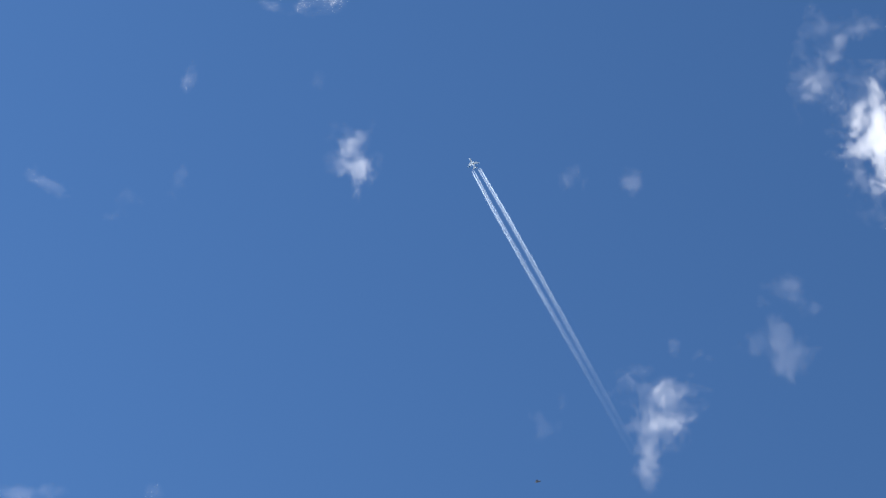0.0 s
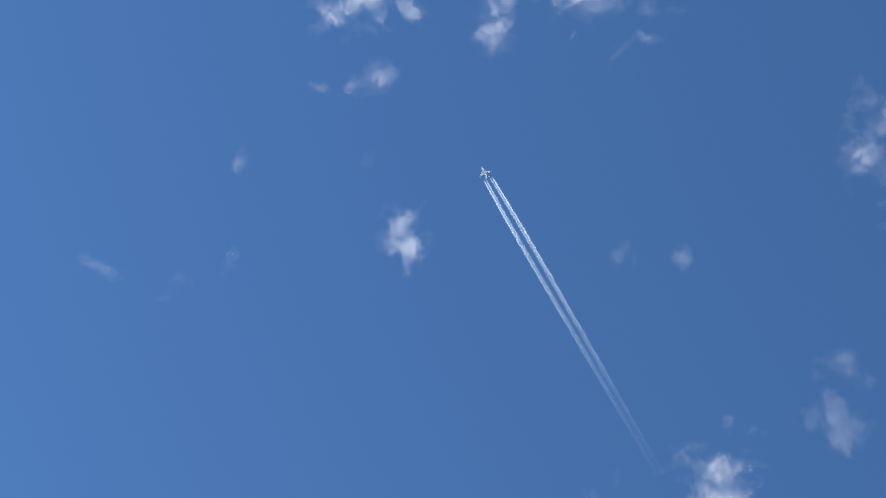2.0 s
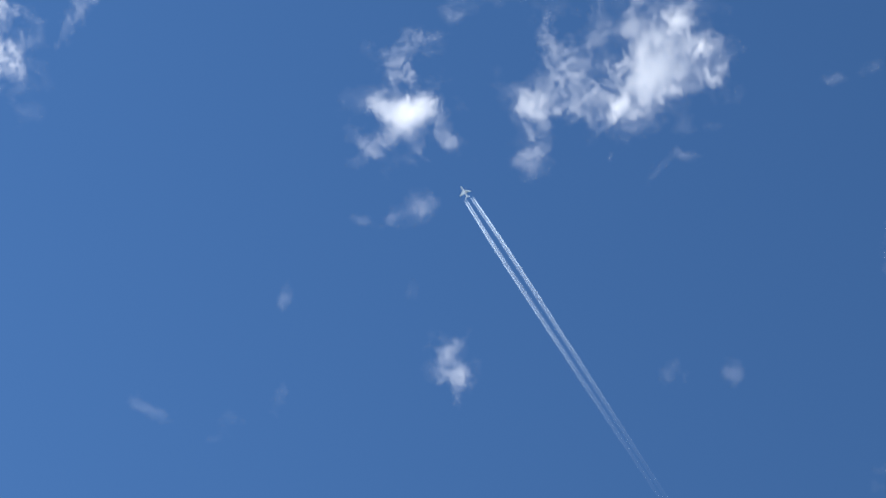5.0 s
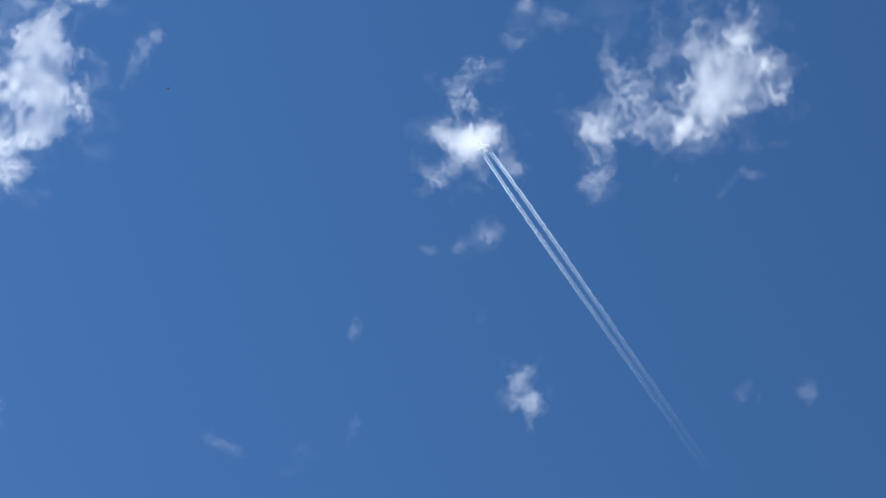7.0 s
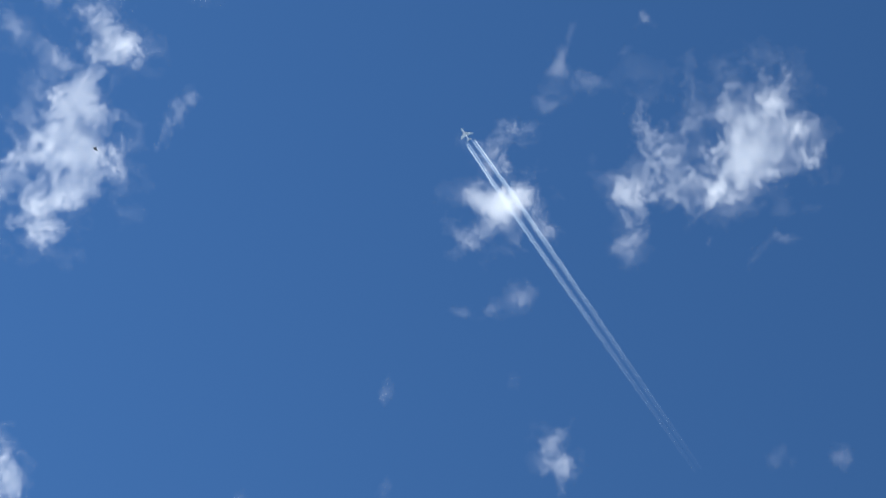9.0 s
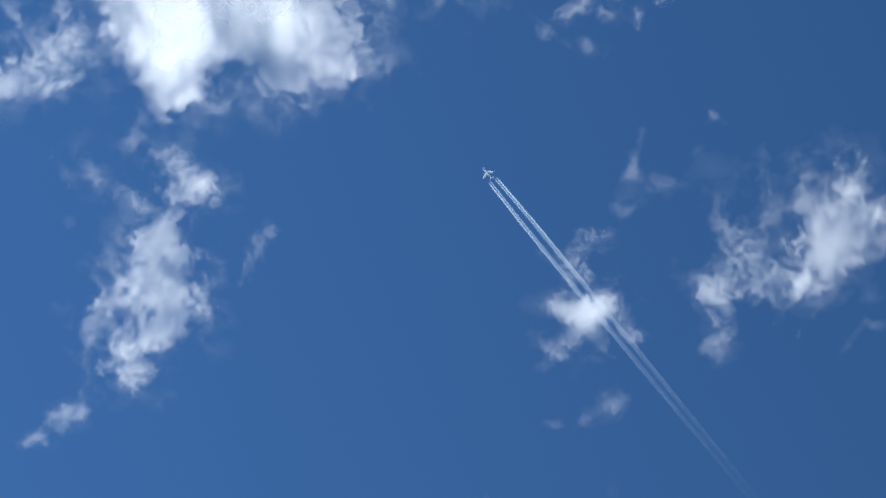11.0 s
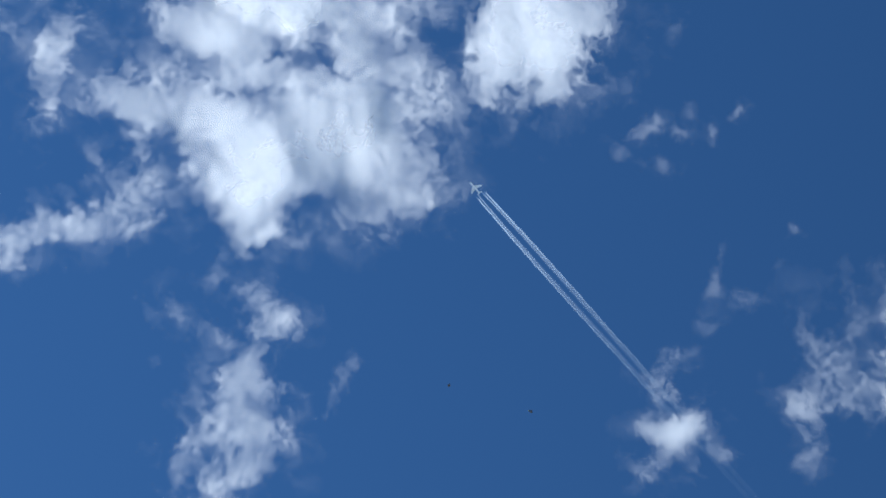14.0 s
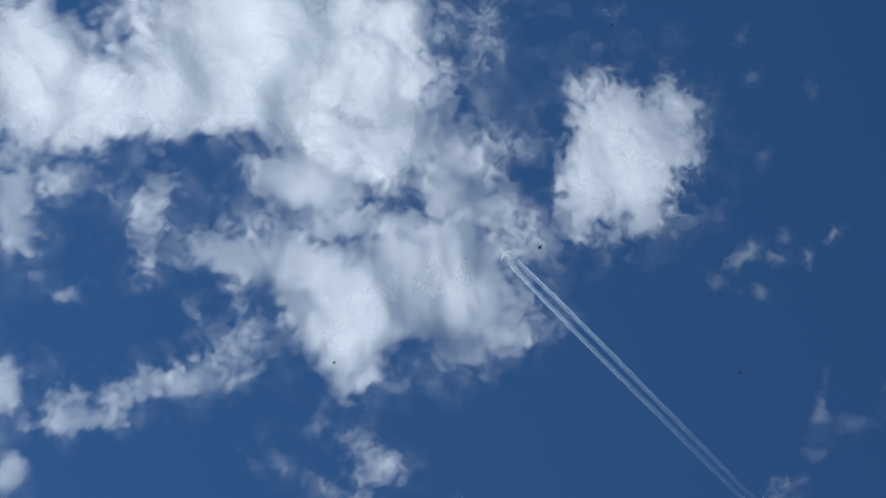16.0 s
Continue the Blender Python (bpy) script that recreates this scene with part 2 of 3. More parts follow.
cloud("round white cloud with torn veil around it", [
    (-136, 760, 19, 12, 6, 0.627), (-120, 761, 15, 14, 6, 0.493), (-150, 755, 12, 11, 6, 0.403), (-104, 760, 14, 11, 6, 0.340), (-139, 716, 20, 7, -78, 0.269),
    (-123, 719, 17, 6, -88, 0.269), (-114, 685, 15, 13, -25, 0.152), (-139, 692, 11, 10, 7, 0.116), (-123, 788, 19, 11, 78, 0.269), (-143, 788, 15, 11, 79, 0.224),
    (-178, 793, 20, 8, 69, 0.143), (-164, 807, 13, 10, 6, 0.116), (-88, 783, 26, 8, 73, 0.125), (-187, 816, 11, 8, 6, 0.063), (-82, 803, 10, 10, 6, 0.063),
    (-133, 773, 21, 15, 17, 0.32),
])
cloud("bright billowing cloud with a torn grey-white flank", [
    (135, 737, 29, 26, -26, 0.617), (158, 705, 28, 26, 7, 0.523), (163, 669, 20, 19, 7, 0.315), (124, 763, 21, 17, 6, 0.378), (164, 740, 21, 20, 6, 0.328),
    (125, 688, 29, 14, 84, 0.252), (203, 714, 18, 17, 7, 0.202), (202, 745, 17, 12, 6, 0.164), (38, 716, 37, 15, 81, 0.265), (66, 729, 30, 13, 81, 0.239),
    (55, 766, 26, 16, 38, 0.214), (87, 765, 22, 11, 17, 0.252), (4, 755, 18, 16, 6, 0.239), (11, 790, 29, 14, 86, 0.164), (-1, 830, 11, 10, 6, 0.139),
    (86, 655, 27, 11, 85, 0.101),
])
cloud("thin curl of trailing cloud", [
    (177, 838, 13, 6, 19, 0.080), (145, 855, 15, 5, -49, 0.065), (203, 805, 11, 9, 16, 0.030), (90, 836, 6, 3, -87, 0.065),
])
cloud("broken chain of thin wisps of cloud", [
    (-25, 633, 12, 9, 39, 0.156), (-51, 608, 16, 5, -69, 0.108), (-38, 581, 9, 4, -79, 0.102), (-64, 654, 11, 8, 14, 0.060),
    (20, 602, 10, 4, -19, 0.078),
])
cloud("faint white puff of cloud", [
    (42, 569, 6, 6, 19, 0.139),
])
cloud("tall column of torn white cloud", [
    (-536, 509, 18, 15, 34, 0.484), (-510, 533, 15, 14, 13, 0.403), (-529, 540, 20, 12, 13, 0.363), (-553, 563, 19, 13, -73, 0.444), (-586, 596, 21, 17, -82, 0.564),
    (-551, 611, 19, 11, 13, 0.363), (-568, 638, 24, 16, -82, 0.524), (-608, 641, 30, 22, -73, 0.645), (-589, 674, 26, 24, 12, 0.645), (-651, 651, 26, 12, -27, 0.403),
    (-683, 680, 24, 12, -81, 0.444), (-645, 697, 23, 20, 12, 0.524), (-645, 731, 21, 19, 12, 0.444), (-657, 754, 16, 10, 12, 0.226), (-636, 606, 14, 11, 13, 0.121),
    (-606, 704, 21, 13, 12, 0.363),
    (-566, 579, 23, 13, -68, 0.50),
])
cloud("curved thin veil of cloud", [
    (-622, 496, 22, 12, 56, 0.160), (-602, 531, 26, 8, 45, 0.152), (-567, 470, 14, 8, -44, 0.256), (-556, 450, 13, 5, -44, 0.160), (-656, 495, 16, 6, 78, 0.080),
    (-670, 550, 12, 6, -26, 0.072), (-577, 547, 15, 7, 18, 0.128),
])
cloud("thin slanting tuft of cloud", [
    (-465, 615, 15, 7, -47, 0.156), (-483, 637, 12, 7, -55, 0.120), (-449, 603, 7, 6, -66, 0.156), (-501, 655, 10, 4, -55, 0.060),
])
cloud("small tapered tuft of white cloud", [
    (-752, 782, 23, 9, -24, 0.231), (-724, 773, 11, 9, -6, 0.231), (-787, 804, 12, 7, -24, 0.196), (-713, 753, 9, 5, -70, 0.140),
])
cloud("long ragged band of white cloud", [
    (-603, 314, 27, 12, -64, 0.495), (-606, 354, 17, 14, -69, 0.454), (-647, 375, 28, 18, -3, 0.578), (-656, 317, 15, 8, -89, 0.207), (-693, 387, 26, 12, 12, 0.578),
    (-737, 374, 27, 16, 12, 0.618), (-774, 377, 17, 13, 17, 0.413), (-832, 370, 23, 19, 48, 0.578), (-832, 389, 36, 12, 12, 0.454), (-802, 398, 24, 10, 7, 0.330),
    (-872, 380, 20, 7, 17, 0.231), (-698, 346, 17, 10, 81, 0.149), (-628, 395, 17, 7, -13, 0.372),
])
cloud("large bright cumulus cloud with ragged lower edge", [
    (-737, 39, 57, 43, 18, 2.00), (-730, -28, 34, 30, 18, 1.60), (-675, 75, 49, 34, 23, 2.00), (-582, 49, 58, 51, 18, 2.80), (-509, 45, 54, 47, 18, 2.80),
    (-584, 104, 46, 27, 18, 2.40), (-444, 66, 53, 53, 18, 2.60), (-488, 135, 46, 32, 38, 2.20), (-389, 115, 51, 51, 79, 2.00), (-337, 83, 32, 32, 18, 1.70),
    (-444, 187, 39, 28, 43, 1.80), (-403, 219, 40, 26, -75, 2.20), (-365, 175, 46, 27, -72, 1.80), (-808, -4, 67, 51, -67, 2.80), (-542, -52, 131, 35, 19, 3.00),
    (-385, 1, 87, 34, 19, 2.60),
])
cloud("torn white flank of a cumulus cloud with sky showing through", [
    (-332, 220, 36, 20, -76, 0.666), (-308, 253, 33, 21, -66, 0.524), (-280, 234, 15, 8, 79, 0.286), (-330, 296, 34, 23, 38, 0.713), (-288, 294, 19, 12, 64, 0.286),
    (-299, 325, 25, 16, 38, 0.400), (-271, 324, 13, 9, 18, 0.190), (-360, 268, 25, 18, -71, 0.666), (-321, 162, 35, 14, -69, 0.571), (-282, 150, 33, 12, -51, 0.429),
    (-254, 118, 22, 10, -61, 0.524), (-251, 154, 14, 7, -71, 0.190), (-279, 97, 16, 11, 18, 0.237), (-260, 256, 11, 8, 18, 0.143),
])
cloud("grey-white fringes hanging from a cumulus cloud", [
    (-647, 179, 32, 17, -64, 0.782), (-676, 219, 31, 14, -66, 0.538), (-694, 250, 18, 8, -68, 0.274), (-718, 140, 32, 15, 28, 0.489), (-751, 125, 21, 14, 18, 0.391),
    (-803, 133, 38, 23, -67, 1.271), (-810, 174, 21, 13, -20, 0.684), (-529, 200, 29, 16, 48, 0.538), (-516, 226, 26, 12, -21, 0.391), (-481, 237, 26, 15, 38, 0.489),
    (-441, 277, 37, 13, 17, 0.733), (-401, 294, 24, 16, 17, 0.538), (-556, 239, 26, 9, 8, 0.391), (-493, 265, 32, 11, 17, 0.586),
    (-454, 226, 37, 21, 28, 1.092), (-494, 201, 30, 18, 28, 0.805),
])
cloud("bright woolly lower lobe of a cumulus cloud", [
    (-605, 258, 30, 23, 38, 0.640), (-633, 256, 19, 13, 17, 0.320), (-562, 275, 35, 24, 27, 0.960), (-519, 304, 30, 25, 43, 1.040), (-500, 355, 37, 33, 38, 1.360),
    (-524, 379, 32, 22, 27, 0.880), (-438, 332, 47, 36, 17, 1.200), (-451, 387, 48, 27, -3, 1.120), (-511, 420, 28, 23, -27, 0.720), (-528, 440, 17, 10, -13, 0.400),
    (-378, 344, 41, 36, 17, 1.120), (-342, 362, 35, 34, 17, 0.880), (-333, 407, 28, 26, -71, 0.640), (-390, 413, 36, 25, 17, 0.640), (-368, 447, 34, 16, -3, 0.480),
    (-319, 450, 21, 12, -4, 0.176),
])
cloud("bright woolly detached cumulus cloud", [
    (-153, 244, 33, 27, 18, 1.105), (-191, 278, 37, 23, -72, 1.360), (-167, 304, 38, 34, 18, 1.700), (-153, 333, 24, 23, 18, 1.275), (-212, 321, 27, 19, -72, 0.935),
    (-232, 351, 19, 12, -43, 0.425), (-124, 287, 30, 16, -72, 0.765), (-180, 207, 17, 12, -2, 0.340), (-99, 238, 17, 11, -82, 0.383), (-95, 288, 28, 14, -82, 0.425),
    (-89, 311, 12, 9, 18, 0.255), (-158, 362, 22, 8, -3, 0.425), (-195, 365, 26, 9, 2, 0.238), (-242, 330, 14, 8, -72, 0.297), (-232, 283, 19, 6, -72, 0.170),
    (-279, 356, 19, 10, -23, 0.212),
])
cloud("scattered flecks of thin white cloud", [
    (-69, 423, 8, 7, -78, 0.246), (-88, 430, 8, 8, 20, 0.212), (-113, 446, 9, 8, 17, 0.246), (-74, 467, 10, 9, 16, 0.212),
    (-48, 438, 8, 7, 18, 0.212), (-32, 419, 8, 6, -77, 0.187), (6, 436, 9, 5, -17, 0.272), (-16, 450, 9, 5, -77, 0.246),
])
cloud("barely visible wisp of cloud", [
    (-27, 337, 14, 6, -66, 0.056),
])
cloud("barely visible wisp of cloud", [
    (-125, 148, 16, 8, 19, 0.119),
])
cloud("thin upright wisp of cloud", [
    (-10, 207, 16, 4, -58, 0.105), (-12, 257, 8, 7, -76, 0.095), (35, 283, 9, 6, -75, 0.065),
])
cloud("faint flat puff of cloud", [
    (-784, 251, 17, 8, 16, 0.490), (-814, 225, 8, 6, 13, 0.302),
])
cloud("white cloud fragment with soft edge", [
    (-894, 326, 24, 18, -59, 0.85), (-925, 323, 28, 25, -27, 1.02), (-875, 304, 9, 6, 11, 0.42),
])
cloud("white cloud fragment with soft edge", [
    (-930, 429, 16, 13, -56, 0.68), (-960, 424, 27, 23, -3, 0.85), (-915, 409, 8, 8, -30, 0.34),
])


# ---- the airliner and its trails ----
HEADING = 155.04            # degrees, turned from the y axis to the left
FLIGHT_START = Vector((73.2, 2297.9, 3764.8))
FLIGHT_SPEED = 107.76       # metres a second


def part(name, bm, mat, parent, label=""):
    mesh = bpy.data.meshes.new(name)
    bmesh.ops.recalc_face_normals(bm, faces=bm.faces)
    for f in bm.faces:
        f.smooth = True
    bm.to_mesh(mesh)
    bm.free()
    mesh.materials.append(mat)
    ob = new(name, mesh)
    ob.parent = parent
    if label:
        tagged(ob, label)
    return ob


def tube(stations, segments=20):
    """A closed round body along y; each station: y, z, half width, half height."""
    bm = bmesh.new()
    rings = []
    for y, z, w, h in stations:
        rings.append([bm.verts.new((w * math.cos(2 * math.pi * i / segments), y, z + h * math.sin(2 * math.pi * i / segments))) for i in range(segments)])
    for a, b in zip(rings, rings[1:]):
        for i in range(segments):
            bm.faces.new((a[i], a[(i + 1) % segments], b[(i + 1) % segments], b[i]))
    bm.faces.new(rings[0])
    bm.faces.new(rings[-1])
    return bm


def blade(root, tip, thick_root, thick_tip, upright=False):
    """A wing-like surface. root and tip: (out, front y, back y, z)."""
    bm = bmesh.new()
    rings = []
    for (out, front, back, z), thick in ((root, thick_root), (tip, thick_tip)):
        chord = front - back
        ring = []
        for s, h in ((0, 0), (0.04, 0.6), (0.25, 1), (0.6, 0.7), (1, 0.05), (0.6, -0.5), (0.25, -0.7), (0.04, -0.5)):
            flat, high = front - s * chord, h * thick / 2
            ring.append(bm.verts.new((high, flat, z + out) if upright else (out, flat, z + high)))
        rings.append(ring)
    for i in range(8):
        bm.faces.new((rings[0][i], rings[0][(i + 1) % 8], rings[1][(i + 1) % 8], rings[1][i]))
    bm.faces.new(rings[0])
    bm.faces.new(rings[1])
    return bm


def airliner():
    plane = new("airliner")
    tagged(plane, "white four-engined airliner seen from below in level flight", "airplane")
    part("fuselage", tube([(17.4, -0.25, 0.05, 0.05), (17.0, -0.2, 0.55, 0.5), (16.2, -0.1, 1.05, 1.0), (14.8, 0, 1.45, 1.45), (12.5, 0, 1.6, 1.65),
                           (-6, 0, 1.6, 1.65), (-10, 0.2, 1.4, 1.4), (-13.5, 0.6, 0.9, 0.95), (-16.2, 0.95, 0.4, 0.45), (-17.2, 1.05, 0.12, 0.15)], 24), HAZED_WHITE_PAINT, plane)
    part("belly_fairing", tube([(6.5, -1.1, 0.3, 0.2), (5, -1.15, 1.3, 0.75), (0, -1.2, 1.6, 0.85), (-4, -1.15, 1.3, 0.75), (-6, -1.1, 0.3, 0.2)], 16), HAZED_GREY_PAINT, plane)
    part("cockpit_window", tube([(16.6, 0.38, 0.5, 0.2), (16.0, 0.62, 0.95, 0.32), (15.6, 0.8, 1.0, 0.3)], 12), DARK_GLASS, plane)
    for side in (-1, 1):
        wing = part("wing", blade((side * 1.2, 5.6, -2.6, -0.7), (side * 15.6, -5.2, -7.2, 0.9), 0.95, 0.3), HAZED_GREY_PAINT, plane)
        part("winglet", blade((0, -5.6, -7.2, 0), (1.5, -6.8, -7.7, 0), 0.16, 0.1, True), HAZED_WHITE_PAINT, wing).location = (side * 15.6, 0, 0.9)
        part("flap", blade((side * 2.0, -2.5, -3.6, -0.72), (side * 8.5, -4.5, -5.3, 0.05), 0.2, 0.14), HAZED_GREY_PAINT, wing)
        part("tailplane", blade((side * 0.5, -12.4, -16.0, 0.85), (side * 6.3, -16.2, -17.9, 1.35), 0.4, 0.16), HAZED_GREY_PAINT, plane)
        for out, y, z in ((5.2, 3.0, -1.35), (10.6, -1.0, -0.75)):
            engine = part("engine", tube([(1.5, 0, 0.5, 0.5), (1.6, 0, 0.58, 0.58), (0.8, 0, 0.66, 0.66), (-0.6, 0, 0.62, 0.62), (-1.5, 0, 0.46, 0.46), (-2.1, 0, 0.28, 0.28), (-2.6, 0, 0.08, 0.08)], 18),
                          HAZED_WHITE_PAINT, plane)
            engine.location = (side * out, y, z)
            part("intake_lip", tube([(1.54, 0, 0.56, 0.56), (1.7, 0, 0.61, 0.61), (1.42, 0, 0.66, 0.66)], 18), BARE_METAL, engine)
            part("pylon", blade((0.5, 1.2, -2.2, 0), (1.1, 0.2, -2.8, 0), 0.3, 0.25, True), HAZED_GREY_PAINT, engine)
    part("fin", blade((1.2, -10.6, -15.6, 0), (7.4, -15.8, -18.2, 0), 0.5, 0.2, True), HAZED_WHITE_PAINT, plane)
    return plane


def contrail(side, out, y, z, seed):
    """A trail of ice crystals behind one engine: a crisp, bumpy outer rim, a soft inner side that spreads towards the middle, thinning out with age."""
    length, step = 1040.0, 2.0
    along = np.arange(0, length, step)
    over = np.linspace(-1, 1, 33)
    over = np.sign(over) * np.abs(over) ** 1.5
    s, u = [g.ravel() for g in np.meshgrid(along, over, indexing="ij")]
    outer = out > 7
    line = np.stack([0 * s, s, 0 * s], 1)
    sway = billow(line + 31 * seed, 34.0, 3, seed % 7) * np.clip(s / 90, 0, 1) * 2.0
    sway += billow(line + 57 * seed, 9.0, 2, seed % 5) * np.clip(s / 200, 0, 1) * 2.4
    puffs = billow(np.stack([14.0 * u, 0.4 * s, 0 * s], 1) + 50 * seed, 9.0, 3, seed % 11)
    inner_w = 0.4 + (5.4 if outer else 2.6) * (1 - np.exp(-s / 260.0))
    outer_w = 0.4 + (0.7 if outer else 2.2) * (1 - np.exp(-s / 260.0))
    settle = 1 - np.exp(-s / 210.0)
    centre = out + settle * (7.5 if outer else 6.5) - 0.009 * np.clip(s - 150, 0, None) + sway
    w = np.where(u < 0, inner_w, outer_w)
    across = centre + 2.4 * u * w
    spread = np.exp(-(2.4 * u) ** 2 / 2)
    rim = np.exp(-((2.4 * u * w + 0.4) / 1.0) ** 2)
    core = (0.62 * spread + (0.85 if outer else 0.35) * rim) * np.clip(1 + (0.25 + 0.6 * np.clip(s / 400, 0, 1)) * puffs, 0, 2)
    fade = np.clip((s - 15) / 14, 0, 1) * np.exp(-(s / 470.0) ** 1.7)
    thick = (0.9 if outer else 0.6) * fade * core * (0.45 + 1.3 * np.exp(-s / 110.0))
    group = new("contrail")
    tagged(group, "thin white trail of ice crystals fading out behind an airliner", "contrail", "contrails")
    for level in (-1, 0, 1):
        lift = level * 0.7 * w * np.sqrt(np.clip(1 - u * u, 0, 1)) + 0.4 * puffs * np.clip(s / 60, 0, 1)
        places = np.stack([side * across - 0.02 * s, y - 4 - s, z - 0.004 * s + lift], 1)
        ob = new("ice_layer", sheet_mesh("ice_layer", len(along), places, 1 - np.exp(-thick / 3), ICE))
        tagged(ob, kind="stuff").parent = group
    return group


# ---- insects that pass near the camera ----
def ball(size, at, segments=10):
    bm = bmesh.new()
    bmesh.ops.create_uvsphere(bm, u_segments=segments, v_segments=7, radius=1.0)
    bmesh.ops.transform(bm, matrix=Matrix.Translation(at) @ Matrix.Diagonal((*size, 1)), verts=bm.verts)
    return bm


def insect():
    bug = new("insect")
    tagged(bug, "small black flying insect with smoky wings", "insect", "flying insects")
    part("thorax", ball((0.0026, 0.003, 0.0024), (0, 0.001, 0)), INSECT_SHELL, bug)
    part("abdomen", ball((0.0028, 0.0052, 0.0025), (0, -0.006, -0.0006)), INSECT_SHELL, bug)
    part("head", ball((0.0022, 0.0016, 0.0018), (0, 0.0052, 0)), INSECT_SHELL, bug)
    for side in (-1, 1):
        part("wing", ball((0.0026, 0.0042, 0.00012), (side * 0.0036, -0.0042, 0.002)), INSECT_WING, bug, "smoky wing")
    return bug


first_insect = insect()
insects = [first_insect] + [copy_thing(first_insect, Matrix()) for _ in range(21)]


plane = airliner()
trails = [contrail(side, out, y, z, 900 + i) for i, (side, out, y, z) in enumerate(((-1, 10.6, 0.0, -0.75), (-1, 5.2, 4.0, -1.35), (1, 5.2, 4.0, -1.35), (1, 10.6, 0.0, -0.75)))]


def fly(size, heading, rows):
    bug = insects.pop(0)
    bug.scale = (0.95 * size, 0.95 * size, 0.95 * size)
    walk(bug, [(t, pose(x, y, z, 0, 0, heading)) for t, x, y, z in rows])


def motions():
    times = [0.0, 0.1, 0.2, 0.4] + [0.5 * i + 0.5 for i in range(31)] + [15.6, 15.8, 15.9, 16.0]
    times = sorted(set(t for t in times if t <= 16.0))
    heading = Vector((-math.sin(radians(HEADING)), math.cos(radians(HEADING)), 0))
    rows = []
    for t in times:
        at = FLIGHT_START + heading * (FLIGHT_SPEED * t)
        rows.append((t, pose(at.x, at.y, at.z, 0, 0, HEADING)))
    for thing in (plane, *trails):
        walk(thing, rows)
    fly(1.0, -104, [(0.00, 0.293, 3.648, 5.706), (0.10, 0.537, 3.602, 5.721), (0.20, 0.872, 3.546, 5.713), (0.30, 1.293, 3.438, 5.693), (0.40, 1.682, 3.311, 5.657), (1.20, 6.798, 1.671, 0.020), (16.00, 6.798, 1.671, 0.020)])
    fly(0.6, -93, [(0.00, -4.826, -5.071, 0.020), (2.60, -4.826, -5.071, 0.020), (3.40, -1.281, 2.503, 8.283), (3.50, -1.203, 2.670, 8.232), (3.60, -1.129, 2.495, 8.313), (4.40, -4.413, -5.434, 0.020), (16.00, -4.413, -5.434, 0.020)])
    fly(0.7, 127, [(0.00, -4.328, -5.501, 0.020), (6.00, -4.328, -5.501, 0.020), (6.80, -1.295, 1.880, 7.739), (6.90, -1.397, 2.049, 7.662), (7.00, -1.499, 2.211, 7.581), (7.10, -1.614, 2.356, 7.494), (7.20, -1.722, 2.510, 7.400), (7.30, -1.773, 2.538, 7.372), (7.40, -1.750, 2.388, 7.443), (7.50, -1.683, 2.215, 7.530), (7.60, -1.593, 1.985, 7.635), (7.70, -1.505, 1.724, 7.737), (8.50, -4.389, -5.453, 0.020), (16.00, -4.389, -5.453, 0.020)])
    fly(1.0, -39, [(0.00, -6.188, -3.272, 0.020), (7.90, -6.188, -3.272, 0.020), (8.70, -2.018, 1.589, 6.856), (8.80, -1.838, 1.764, 6.866), (8.90, -1.702, 1.906, 6.862), (9.00, -1.663, 1.909, 6.874), (9.10, -1.576, 1.954, 6.884), (9.30, -1.349, 2.113, 6.885), (9.50, -1.152, 2.324, 6.843), (9.70, -0.983, 2.676, 6.708), (9.90, -0.873, 3.007, 6.542), (10.70, -1.924, 6.731, 0.020), (16.00, -1.924, 6.731, 0.020)])
    fly(1.0, -15, [(0.00, -3.779, -5.892, 0.020), (7.10, -3.779, -5.892, 0.020), (7.90, -1.552, 2.024, 8.759), (8.00, -1.547, 2.195, 8.710), (8.10, -1.500, 2.332, 8.676), (8.30, -1.399, 2.619, 8.596), (8.50, -1.269, 2.995, 8.469), (8.70, -1.121, 3.476, 8.265), (8.90, -0.967, 4.175, 7.876), (9.70, -1.246, 6.888, 0.020), (16.00, -1.246, 6.888, 0.020)])
    fly(0.9, -88, [(0.00, -6.990, -0.374, 0.020), (8.80, -6.990, -0.374, 0.020), (9.60, -2.481, 2.472, 7.545), (9.80, -2.049, 2.502, 7.695), (10.00, -1.923, 2.468, 7.750), (10.20, -1.349, 2.500, 7.888), (10.50, -0.270, 2.569, 7.998), (10.80, 1.049, 2.617, 7.898), (11.60, 6.935, 0.953, 0.020), (16.00, 6.935, 0.953, 0.020)])
    fly(0.9, 65, [(0.00, -5.161, -4.729, 0.020), (9.00, -5.161, -4.729, 0.020), (9.80, -1.822, 1.179, 7.408), (9.90, -1.917, 1.240, 7.365), (10.00, -1.993, 1.275, 7.331), (10.10, -2.138, 1.329, 7.266), (10.90, -6.026, -3.562, 0.020), (16.00, -6.026, -3.562, 0.020)])
    fly(0.8, -10, [(0.00, 2.361, -6.590, 0.020), (12.20, 2.361, -6.590, 0.020), (13.00, -0.638, 0.959, 6.978), (13.20, -0.567, 1.333, 6.906), (13.40, -0.511, 1.544, 6.854), (13.50, -0.481, 1.630, 6.831), (13.70, -0.424, 1.900, 6.744), (13.90, -0.379, 2.483, 6.493), (14.70, 3.217, 6.217, 0.020), (16.00, 3.217, 6.217, 0.020)])
